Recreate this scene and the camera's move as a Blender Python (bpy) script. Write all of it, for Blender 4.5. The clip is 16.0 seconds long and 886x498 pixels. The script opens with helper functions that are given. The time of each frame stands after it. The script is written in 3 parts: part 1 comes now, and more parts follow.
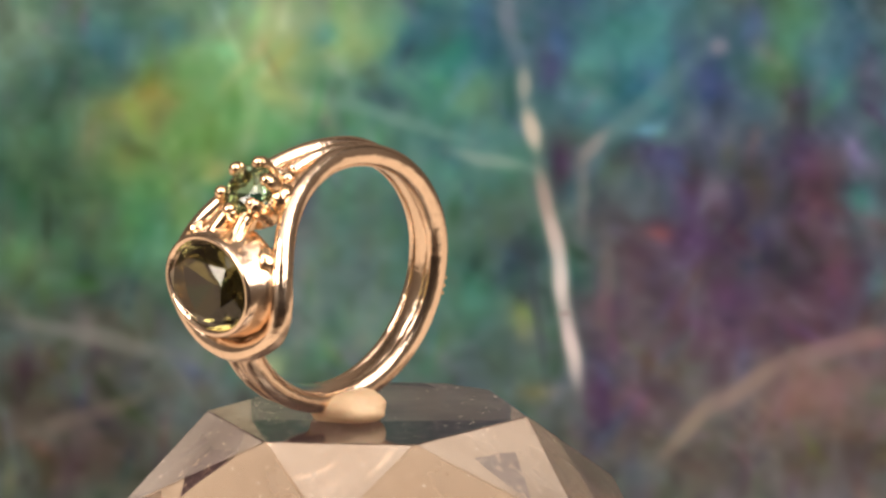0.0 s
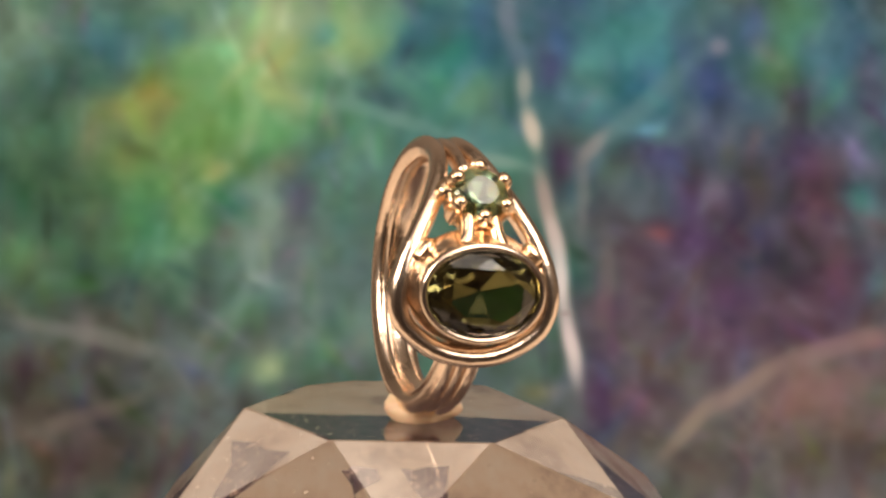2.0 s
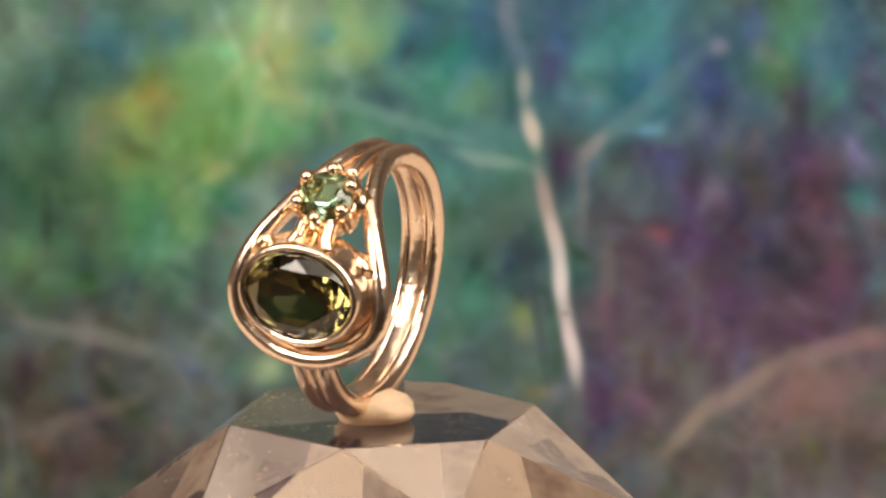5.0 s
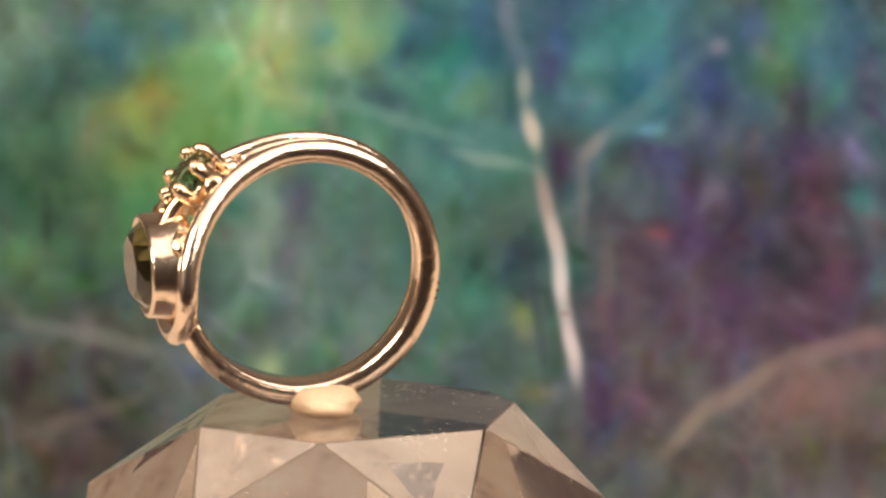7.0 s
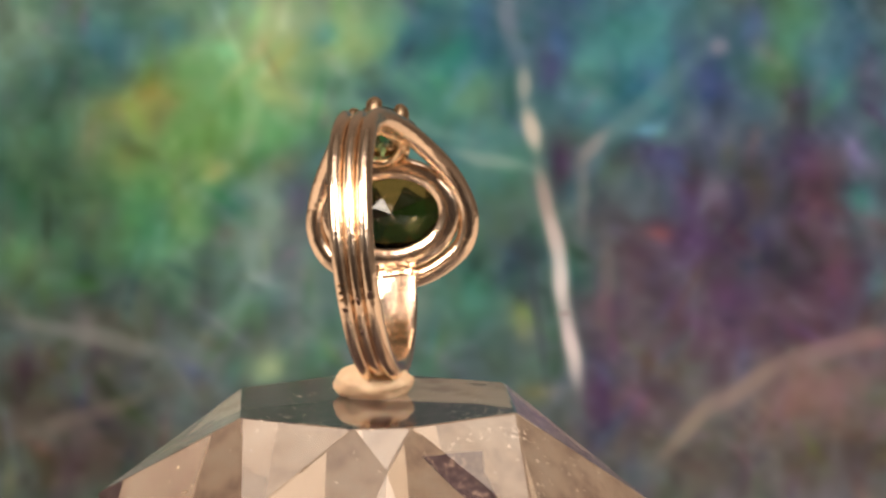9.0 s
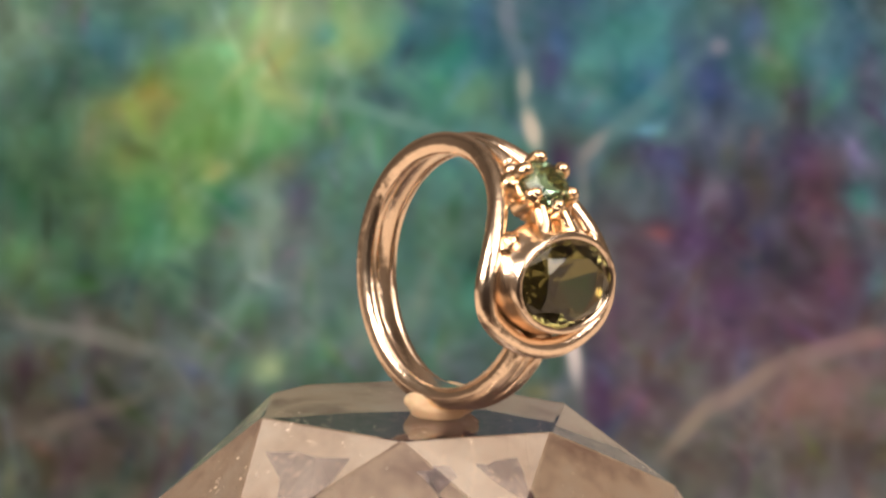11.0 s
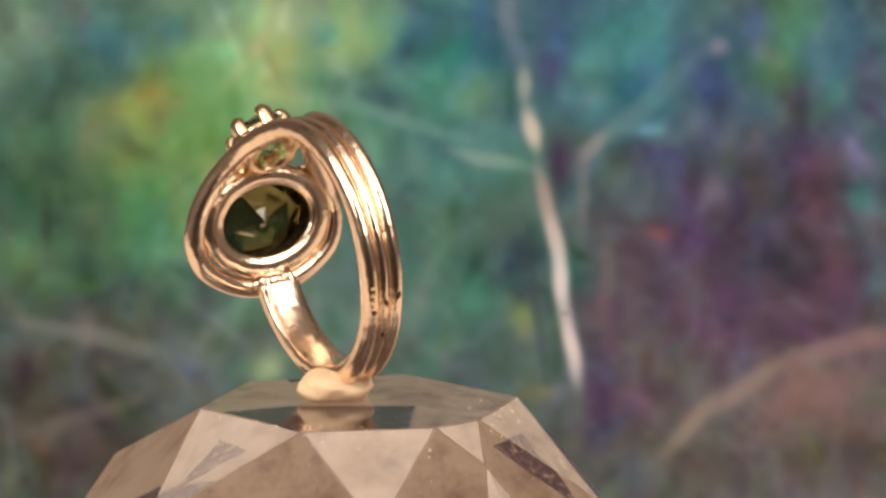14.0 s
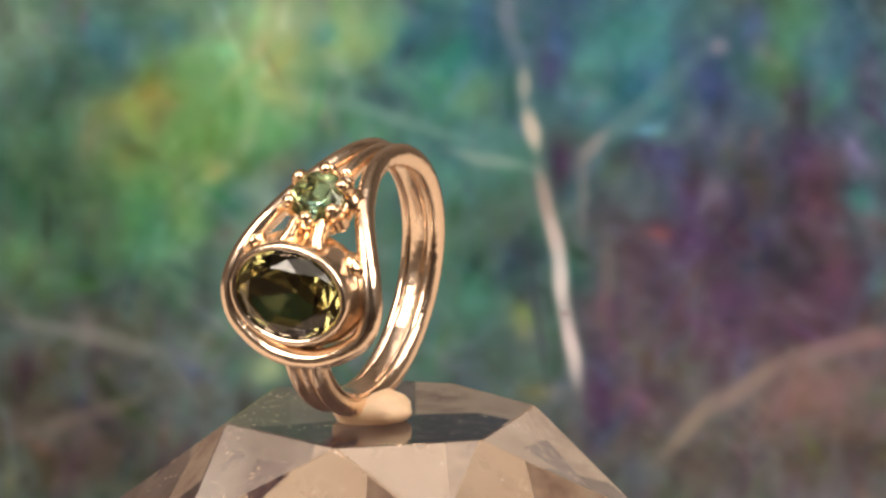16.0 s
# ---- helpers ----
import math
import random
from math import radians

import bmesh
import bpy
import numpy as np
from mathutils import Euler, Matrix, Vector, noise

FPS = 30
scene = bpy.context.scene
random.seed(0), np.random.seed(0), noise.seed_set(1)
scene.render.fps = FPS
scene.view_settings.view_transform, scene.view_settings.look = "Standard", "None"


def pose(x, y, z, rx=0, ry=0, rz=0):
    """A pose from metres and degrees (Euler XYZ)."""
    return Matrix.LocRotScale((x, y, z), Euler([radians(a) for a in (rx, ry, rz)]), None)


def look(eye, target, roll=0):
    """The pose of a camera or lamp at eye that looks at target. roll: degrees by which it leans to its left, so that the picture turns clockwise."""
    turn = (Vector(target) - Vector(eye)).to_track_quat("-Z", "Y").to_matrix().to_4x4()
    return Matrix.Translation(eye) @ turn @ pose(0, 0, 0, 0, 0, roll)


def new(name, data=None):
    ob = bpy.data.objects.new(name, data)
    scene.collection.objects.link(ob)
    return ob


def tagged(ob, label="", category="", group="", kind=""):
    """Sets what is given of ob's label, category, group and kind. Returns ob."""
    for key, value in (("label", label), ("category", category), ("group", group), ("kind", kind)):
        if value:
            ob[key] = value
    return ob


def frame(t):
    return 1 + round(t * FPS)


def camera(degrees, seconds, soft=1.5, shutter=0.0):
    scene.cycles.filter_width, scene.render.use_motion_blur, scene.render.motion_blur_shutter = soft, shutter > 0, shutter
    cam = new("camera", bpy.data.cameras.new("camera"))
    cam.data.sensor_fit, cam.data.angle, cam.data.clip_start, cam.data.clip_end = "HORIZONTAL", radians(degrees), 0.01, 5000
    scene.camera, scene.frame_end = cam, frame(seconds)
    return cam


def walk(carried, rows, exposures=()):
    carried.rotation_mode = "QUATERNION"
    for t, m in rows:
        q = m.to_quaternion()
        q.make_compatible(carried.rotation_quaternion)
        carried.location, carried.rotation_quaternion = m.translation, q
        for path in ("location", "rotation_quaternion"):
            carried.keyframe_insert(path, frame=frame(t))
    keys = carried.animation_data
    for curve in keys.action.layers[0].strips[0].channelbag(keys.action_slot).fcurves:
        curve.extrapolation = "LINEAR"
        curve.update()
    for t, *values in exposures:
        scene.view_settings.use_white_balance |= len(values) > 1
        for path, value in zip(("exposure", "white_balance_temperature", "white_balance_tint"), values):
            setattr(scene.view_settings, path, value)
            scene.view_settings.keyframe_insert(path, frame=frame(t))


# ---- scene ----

MM = 0.001
TILT = 10.33                      # degrees by which the camera looks down
EYE = (0.00484, -0.98149, 0.19197)
cam = camera(4.138, 16.0, soft=2.6)
walk(cam, [(0.0, pose(*EYE, 90 - TILT, 0, 0)), (16.0, pose(*EYE, 90 - TILT, 0, 0))])

# turn of the stand about its upright axis: seconds, degrees
TURNS = [(0, -44.2), (0.25, -38.9), (0.5, -32.2), (0.75, -24.6), (1, -16.5), (1.25, -9), (1.5, -0.9), (1.75, 9.8),
         (2, 23.2), (2.25, 39), (2.5, 52.4), (2.75, 56.2), (3, 49.6), (3.25, 36), (3.5, 24.4), (3.75, 15), (4, 6.6),
         (4.2, 1.6), (4.6, -9), (5.0, -20), (5.4, -31), (5.8, -42), (6.3, -55), (6.5, -60), (6.75, -66.5),
         (7, -73.5), (7.25, -82), (7.5, -92), (7.75, -104), (8, -118), (8.25, -132), (8.5, -148), (8.75, -165.5),
         (9, -183), (9.2, -195.3), (9.6, -219), (10, -245), (10.4, -273), (10.9, -308), (11.3, -332.5), (11.4, -340), (11.5, -345.3),
         (11.6, -347), (11.7, -342), (11.8, -334.5), (12, -321.3), (12.25, -297), (12.5, -276.1), (12.75, -256), (13, -235.4), (13.25, -213),
         (13.5, -191.6), (13.75, -168.9), (14, -146.8), (14.25, -127.5), (14.5, -109), (14.75, -93), (15, -77),
         (15.25, -62.5), (15.5, -48.1), (15.75, -34.5), (16, -22.3)]

# ---- light ----
world = bpy.data.worlds.new("room_air")
scene.world = world
world.use_nodes = True
world.node_tree.nodes["Background"].inputs[0].default_value = (0.9, 0.72, 0.6, 1)
world.node_tree.nodes["Background"].inputs[1].default_value = 0.05


def area_lamp(name, eye, target, size, watts, colour):
    lamp = bpy.data.lights.new(name, "AREA")
    lamp.shape, lamp.size, lamp.size_y, lamp.energy, lamp.color = "RECTANGLE", size[0], size[1], watts, colour
    ob = new(name, lamp)
    ob.matrix_world = look(eye, target)
    return ob


# unseen soft key from the right front, no window there
area_lamp("key_light", (0.46, -0.50, 0.60), (0, 0, 0.01), (0.65, 0.65), 9.8, (1.0, 0.88, 0.78))
# two unseen fills, added from the left and overhead to brighten the gold
area_lamp("left_fill", (-0.55, -0.40, 0.45), (0, 0, 0.01), (0.42, 0.42), 7.6, (1.0, 0.86, 0.74))
area_lamp("overhead_fill", (0.0, -0.45, 1.1), (0, -0.45, 0), (0.9, 0.9), 5.0, (1.0, 0.86, 0.74))


# ---- materials ----
def material(name):
    m = bpy.data.materials.new(name)
    m.use_nodes = True
    return m, m.node_tree.nodes, m.node_tree.links, m.node_tree.nodes["Principled BSDF"]


def set_in(node, **values):
    for key, value in values.items():
        node.inputs[key.replace("_", " ")].default_value = value


def noise_node(nodes, links, scale, detail=4.0, rough=0.55, space="Object"):
    tc = nodes.new("ShaderNodeTexCoord")
    n = nodes.new("ShaderNodeTexNoise")
    n.inputs["Scale"].default_value, n.inputs["Detail"].default_value, n.inputs["Roughness"].default_value = scale, detail, rough
    links.new(tc.outputs[space], n.inputs["Vector"])
    return n


def ramp(nodes, links, source, stops):
    r = nodes.new("ShaderNodeValToRGB")
    el = r.color_ramp.elements
    while len(el) < len(stops):
        el.new(0.5)
    for e, (at, colour) in zip(el, stops):
        e.position, e.color = at, (*colour, 1)
    links.new(source, r.inputs[0])
    return r


def bump(nodes, links, source, bsdf, strength, distance):
    b = nodes.new("ShaderNodeBump")
    b.inputs["Strength"].default_value, b.inputs["Distance"].default_value = strength, distance
    links.new(source, b.inputs["Height"])
    links.new(b.outputs[0], bsdf.inputs["Normal"])


def gold_material(name, colour, rough):
    m, n, l, b = material(name)
    set_in(b, Metallic=1.0)
    fine = noise_node(n, l, 2600, 3)
    broad = noise_node(n, l, 320, 3)
    c = ramp(n, l, broad.outputs[0], [(0.3, [v * 0.93 for v in colour]), (0.7, colour)])
    l.new(c.outputs[0], b.inputs["Base Color"])
    r = ramp(n, l, fine.outputs[0], [(0.3, (rough * 0.92,) * 3), (0.75, (rough * 1.12,) * 3)])
    l.new(r.outputs[0], b.inputs["Roughness"])
    wave = noise_node(n, l, 520, 2)
    dent = noise_node(n, l, 1700, 2)
    both = n.new("ShaderNodeMath")
    both.operation = "MULTIPLY_ADD"
    both.inputs[1].default_value = 0.28
    l.new(dent.outputs[0], both.inputs[0])
    l.new(wave.outputs[0], both.inputs[2])
    bump(n, l, both.outputs[0], b, 0.6, 0.00017)
    return m


GOLD = gold_material("polished_gold", (0.985, 0.785, 0.605), 0.21)
# cast parts; the deeper orange also paints in gold reflected in gold
GOLD_CAST = gold_material("cast_gold", (0.985, 0.725, 0.47), 0.22)
TARNISH = gold_material("tarnished_gold", (0.16, 0.10, 0.08), 0.45)


def gem_material(name, colour, ior, rough=0.0):
    m, n, l, b = material(name)
    set_in(b, Base_Color=(*colour, 1), Roughness=rough, IOR=ior, Transmission_Weight=1.0)
    return m


OLIVE_GEM = gem_material("olive_gem", (0.155, 0.142, 0.05), 1.57, 0.03)
GREEN_GEM = gem_material("green_gem", (0.30, 0.52, 0.36), 1.62, 0.04)


def quartz_material(name, matte):
    m, n, l, b = material(name)
    set_in(b, IOR=1.54, Transmission_Weight=1.0)
    cloud = noise_node(n, l, 90, 5)
    c = ramp(n, l, cloud.outputs[0], [(0.35, (0.89, 0.775, 0.68)), (0.65, (0.97, 0.89, 0.80))] if matte else [(0.35, (0.88, 0.79, 0.70)), (0.65, (0.97, 0.91, 0.84))])
    l.new(c.outputs[0], b.inputs["Base Color"])
    dust = noise_node(n, l, 1500, 5, 0.7)
    r = ramp(n, l, dust.outputs[0], [(0.42, (0.03,) * 3), (0.62, (0.10,) * 3), (0.72, (0.35,) * 3)])
    l.new(r.outputs[0], b.inputs["Roughness"])
    # diffuse share in the colour brightens clear facets in place of inner light
    if matte:
        haze = noise_node(n, l, 130, 6, 0.6)
        w = ramp(n, l, haze.outputs[0], [(0.36, (1 - 0.7 * matte,) * 3), (0.5, (1 - matte,) * 3), (0.66, (1 - 1.3 * matte,) * 3)])
        l.new(w.outputs[0], b.inputs["Transmission Weight"])
    return m


QUARTZ = quartz_material("smoky_quartz", 0)
MATTE_FACET = quartz_material("matte_facet_quartz", 0.22)


# pale translucent finish added to unseen sides to make the crystal's inside glow
def bright_side_material():
    m, n, l, b = material("bright_side_quartz")
    set_in(b, Roughness=0.55, IOR=1.54, Transmission_Weight=0.2)
    a = noise_node(n, l, 150, 7, 0.68)
    c = ramp(n, l, a.outputs[0], [(0.34, (0.50, 0.37, 0.33)), (0.5, (0.90, 0.785, 0.675)), (0.68, (0.98, 0.94, 0.88))])
    l.new(c.outputs[0], b.inputs["Base Color"])
    bump(n, l, noise_node(n, l, 900, 5).outputs[0], b, 0.5, 0.0004)
    thin = n.new("ShaderNodeBsdfTranslucent")
    l.new(c.outputs[0], thin.inputs["Color"])
    mix = n.new("ShaderNodeMixShader")
    mix.inputs[0].default_value = 0.45
    out = n["Material Output"]
    l.new(b.outputs[0], mix.inputs[1])
    l.new(thin.outputs[0], mix.inputs[2])
    l.new(mix.outputs[0], out.inputs["Surface"])
    return m


BRIGHT_SIDE = bright_side_material()


# dark violet colour stands in for dark reflections seen through top and facets
def dark_side_material():
    m, n, l, b = material("violet_dark_side")
    set_in(b, Roughness=0.5)
    a = noise_node(n, l, 800, 6, 0.7)
    c = ramp(n, l, a.outputs[0], [(0.35, (0.05, 0.035, 0.05)), (0.60, (0.11, 0.08, 0.10)), (0.76, (0.5, 0.4, 0.36))])
    l.new(c.outputs[0], b.inputs["Base Color"])
    bump(n, l, a.outputs[0], b, 0.6, 0.0005)
    return m


DARK_SIDE = dark_side_material()


# dark violet with pale specks, painted for dark reflections inside the crystal
def dark_plate_material():
    m, n, l, b = material("violet_plate")
    set_in(b, Roughness=0.4)
    a = noise_node(n, l, 1300, 6, 0.75)
    c = ramp(n, l, a.outputs[0], [(0.38, (0.09, 0.06, 0.08)), (0.55, (0.16, 0.11, 0.13)), (0.66, (0.62, 0.48, 0.40))])
    l.new(c.outputs[0], b.inputs["Base Color"])
    return m


DARK_PLATE = dark_plate_material()


def flake_material():
    m, n, l, b = material("pale_flake")
    set_in(b, Base_Color=(0.85, 0.75, 0.65, 1), Roughness=0.25)
    return m


FLAKE = flake_material()


def putty_material():
    m, n, l, b = material("putty")
    set_in(b, Roughness=0.55, Subsurface_Weight=0.15, Subsurface_Scale=0.0008)
    a = noise_node(n, l, 500, 5)
    c = ramp(n, l, a.outputs[0], [(0.3, (0.64, 0.44, 0.27)), (0.7, (0.78, 0.58, 0.38))])
    l.new(c.outputs[0], b.inputs["Base Color"])
    bump(n, l, noise_node(n, l, 1800, 4).outputs[0], b, 0.3, 0.0002)
    return m


PUTTY = putty_material()


def plain_material(name, dark, light, scale, rough):
    m, n, l, b = material(name)
    set_in(b, Roughness=rough)
    a = noise_node(n, l, scale, 6)
    c = ramp(n, l, a.outputs[0], [(0.3, dark), (0.7, light)])
    l.new(c.outputs[0], b.inputs["Base Color"])
    bump(n, l, a.outputs[0], b, 0.2, 0.001)
    return m


# unseen surfaces, toned to set bright and dark reflections in the gold
WALL = plain_material("wall_paint", (0.17, 0.14, 0.115), (0.22, 0.18, 0.15), 6, 0.8)
DARK_WALL = plain_material("dark_unseen_wall", (0.06, 0.045, 0.04), (0.085, 0.064, 0.056), 5, 0.7)
CEILING = plain_material("ceiling_paint", (0.70, 0.66, 0.60), (0.76, 0.72, 0.66), 6, 0.8)
FLOOR = plain_material("floor_boards", (0.10, 0.07, 0.05), (0.15, 0.10, 0.07), 8, 0.5)
CLOTH = plain_material("table_top", (0.56, 0.46, 0.37), (0.64, 0.53, 0.43), 40, 0.7)


def paint_material():
    m, n, l, b = material("oil_paint")
    set_in(b, Roughness=0.75)
    b.inputs["Specular IOR Level"].default_value = 0.2
    at = n.new("ShaderNodeAttribute")
    at.attribute_name = "pigment"
    l.new(at.outputs["Color"], b.inputs["Base Color"])
    return m


PAINT = paint_material()


# ---- building helpers ----
def part(name, bm, mat, parent=None, label="", smooth=True):
    me = bpy.data.meshes.new(name)
    bmesh.ops.recalc_face_normals(bm, faces=bm.faces)
    bm.to_mesh(me)
    bm.free()
    me.materials.append(mat)
    for p in me.polygons:
        p.use_smooth = smooth
    ob = new(name, me)
    if parent:
        ob.parent = parent
    if label:
        tagged(ob, label)
    return ob


def catmull(points, steps):
    """A smooth open curve through the points."""
    p = [Vector(q) for q in points]
    p = [2 * p[0] - p[1]] + p + [2 * p[-1] - p[-2]]
    out = []
    for i in range(1, len(p) - 2):
        for k in range(steps):
            t = k / steps
            out.append(0.5 * ((2 * p[i]) + (p[i + 1] - p[i - 1]) * t + (2 * p[i - 1] - 5 * p[i] + 4 * p[i + 1] - p[i + 2]) * t * t
                              + (3 * p[i] - p[i - 1] - 3 * p[i + 1] + p[i + 2]) * t ** 3))
    return out + [p[-2]]


def tube(bm, path, across, up, radii, segs=16, closed=False):
    """A tube along path. across: sideways vector at each point or None; radii: (sideways, outward) at a fraction of the length."""
    rings = []
    count = len(path)
    for i, p in enumerate(path):
        a = path[(i - 1) % count] if closed or i else p
        b = path[(i + 1) % count] if closed or i < count - 1 else p
        t = (b - a).normalized()
        side = across - across.dot(t) * t if across else up(p).cross(t)
        out = up(p)
        out = (out - out.dot(t) * t).normalized()
        side = out.cross(t).normalized()
        rs, ro = radii(i / (count - 1))
        rings.append([bm.verts.new(p + side * rs * math.cos(w) + out * ro * math.sin(w))
                      for w in (2 * math.pi * k / segs for k in range(segs))])
    for i in range(count if closed else count - 1):
        r, q = rings[i], rings[(i + 1) % count]
        for k in range(segs):
            bm.faces.new((r[k], r[(k + 1) % segs], q[(k + 1) % segs], q[k]))
    if not closed:
        bm.faces.new(rings[0])
        bm.faces.new(rings[-1])


def loft(bm, rings, cap=(True, True), closed=False):
    vs = [[bm.verts.new(p) for p in r] for r in rings]
    n = len(vs[0])
    pairs = list(zip(vs, vs[1:])) + ([(vs[-1], vs[0])] if closed else [])
    for a, b in pairs:
        for k in range(n):
            bm.faces.new((a[k], a[(k + 1) % n], b[(k + 1) % n], b[k]))
    if cap[0] and not closed:
        bm.faces.new(vs[0])
    if cap[1] and not closed:
        bm.faces.new(vs[-1])


def oval(a, b, h, n=48):
    """Points of an oval in the plane h along -y: a across, b upright."""
    return [Vector((a * math.cos(2 * math.pi * k / n), -h, b * math.sin(2 * math.pi * k / n))) for k in range(n)]


# ---- room ----
def box(bm, lo, hi):
    m = Matrix.Translation([(a + b) / 2 for a, b in zip(lo, hi)]) @ Matrix.Diagonal([b - a for a, b in zip(lo, hi)] + [1])
    bmesh.ops.create_cube(bm, size=1, matrix=m)


# walls, floor and ceiling are unseen, added for reflections and to close the room
def build_room():
    z0 = -0.0385
    for name, lo, hi in (("wall_north", (-1.0, 0.7, -0.8), (1.0, 0.8, 1.2)), ("wall_south", (-1.0, -1.5, -0.8), (1.0, -1.4, 1.2)),
                         ("wall_west", (-1.1, -1.5, -0.8), (-1.0, 0.8, 1.2)), ("wall_east", (1.0, -1.5, -0.8), (1.1, 0.8, 1.2)),
                         ("floor", (-1.1, -1.5, -0.9), (1.1, 0.8, -0.8)), ("ceiling", (-1.1, -1.5, 1.2), (1.1, 0.8, 1.3))):
        bm = bmesh.new()
        box(bm, lo, hi)
        tagged(part(name, bm, {"ceiling": CEILING, "floor": FLOOR, "wall_south": DARK_WALL}.get(name, WALL), smooth=False), {"ceiling": "plain off-white unseen ceiling, added for bright reflections in the gold", "floor": "plain dark brown unseen floor, added for dark reflections in the gold", "wall_south": "plain dark brown unseen wall, added behind the camera for dark reflections"}.get(name, "plain dull beige unseen wall, added to close the room and reflect in the gold"), name.split("_")[0], kind="structure")
    bm = bmesh.new()
    # unseen table; its short front leaves dark floor for the band to reflect
    box(bm, (-0.42, -0.055, z0 - 0.76), (0.42, 0.30, z0))
    tagged(part("table", bm, CLOTH, smooth=False), "plain beige table under the crystal", "table", kind="structure")


build_room()


# ---- painting ----
DAUBS = []


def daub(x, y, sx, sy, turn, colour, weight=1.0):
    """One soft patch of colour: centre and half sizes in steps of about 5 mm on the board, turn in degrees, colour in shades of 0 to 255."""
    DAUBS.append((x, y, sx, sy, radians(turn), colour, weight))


# large ground colours
daub(0.5, 0.6, 2.0, 1.3, 0, (95, 125, 105))
daub(2.2, 1.0, 1.3, 1.2, 0, (78, 112, 100))
daub(1.0, 3.4, 2.0, 1.8, 0, (56, 94, 75))
daub(2.6, 3.3, 1.6, 1.5, 0, (80, 128, 84))
daub(4.6, 1.2, 1.9, 1.8, 10, (128, 170, 120))
daub(6.3, 0.8, 1.2, 1.4, 0, (122, 160, 122))
daub(3.6, 2.2, 1.2, 1.0, 0, (100, 146, 84))
daub(6.0, 3.2, 1.6, 1.6, 0, (88, 128, 104))
daub(8.0, 1.0, 1.4, 1.4, 0, (64, 124, 118))
daub(8.3, 3.0, 1.5, 1.5, 0, (72, 122, 112))
daub(8.2, 4.8, 1.5, 1.5, 0, (70, 110, 92))
daub(10.2, 0.6, 1.2, 1.2, 0, (66, 88, 104))
daub(11.3, 1.0, 1.2, 1.6, 0, (62, 128, 130))
daub(12.7, 1.7, 1.3, 1.3, 0, (64, 92, 110))
daub(13.9, 0.8, 0.7, 1.2, 0, (74, 124, 100))
daub(14.7, 1.5, 0.45, 1.2, 0, (68, 118, 120), 0.8)
daub(15.2, 1.2, 0.9, 1.8, 0, (70, 104, 112))
daub(12.0, 4.4, 1.9, 1.5, 0, (72, 70, 82))
daub(14.2, 4.4, 1.5, 2.0, 0, (66, 60, 74))
daub(13.2, 5.8, 2.6, 1.3, 0, (86, 77, 85))
daub(11.0, 6.6, 1.6, 1.6, 0, (86, 78, 84))
daub(9.6, 5.6, 1.0, 1.6, 0, (72, 96, 88))
daub(1.0, 6.0, 2.6, 1.2, 0, (74, 88, 78))
daub(1.5, 7.8, 2.8, 1.6, 0, (72, 70, 62))
daub(4.0, 7.0, 2.0, 1.4, 0, (80, 92, 84))
daub(6.2, 5.0, 1.6, 1.8, 0, (84, 112, 102))
daub(14.8, 7.6, 2.2, 1.5, 0, (106, 96, 90))
daub(12.6, 8.2, 2.2, 0.9, 0, (94, 92, 86))
daub(3.5, -3.4, 4.5, 2.2, 0, (84, 120, 92))
daub(11.5, -3.4, 4.5, 2.2, 0, (66, 96, 104))
# accents, dab by dab
daub(2.3, 2.05, 0.5, 0.45, 20, (152, 156, 88), 0.5)
daub(2.7, 1.7, 0.45, 0.45, 0, (140, 146, 84), 0.6)
daub(2.3, 2.85, 0.45, 0.4, 0, (116, 142, 86), 0.6)
daub(3.95, 2.9, 0.3, 0.28, 0, (156, 166, 104), 0.5)
daub(1.7, 2.5, 0.35, 0.6, 0, (102, 114, 82), 0.6)
daub(1.7, 0.65, 0.7, 0.4, 10, (68, 106, 112), 0.7)
daub(0.5, 0.4, 0.6, 0.4, 0, (104, 132, 108), 0.5)
daub(1, 1.5, 0.6, 0.45, 0, (58, 96, 84), 0.6)
daub(0.4, 2.7, 0.6, 0.6, 0, (68, 98, 70), 0.5)
daub(1.2, 3.6, 0.9, 0.7, 0, (66, 90, 68), 0.6)
daub(3, 0.6, 0.5, 0.25, 10, (76, 118, 112), 0.5)
daub(2.7, 4.2, 0.4, 0.6, 0, (74, 130, 96), 0.6)
daub(3.4, 3.8, 0.4, 0.6, 0, (112, 152, 98), 0.6)
daub(3.8, 1.3, 0.5, 0.6, 0, (114, 166, 114), 0.5)
daub(4.85, 0.8, 0.5, 0.9, 6, (158, 178, 122), 0.65)
daub(4.7, 1.7, 0.5, 0.3, 0, (148, 170, 114), 0.6)
daub(4.3, 0.3, 0.3, 0.3, 0, (124, 168, 124), 0.5)
daub(6, 0.5, 0.5, 0.6, 0, (132, 162, 106), 0.6)
daub(6.6, 0.9, 0.4, 0.5, 0, (116, 156, 104), 0.5)
daub(5.6, 0.6, 0.25, 0.3, 0, (84, 138, 116), 0.6)
daub(5.9, 1.5, 0.5, 0.2, 8, (84, 126, 100), 0.6)
daub(6.85, 1.75, 0.5, 0.26, 16, (70, 100, 98), 0.75)
daub(6.6, 1.3, 0.28, 0.35, 0, (82, 112, 100), 0.5)
daub(5.8, 2.6, 0.5, 0.45, 0, (70, 104, 92), 0.6)
daub(7.5, 0.6, 0.6, 0.6, 0, (56, 100, 102), 0.6)
daub(7.3, 1.4, 0.6, 0.4, 0, (82, 132, 118), 0.5)
daub(4.8, 2.3, 0.6, 0.4, 0, (98, 150, 98), 0.5)
daub(5.1, 2.9, 0.4, 0.3, -20, (122, 150, 112), 0.5)
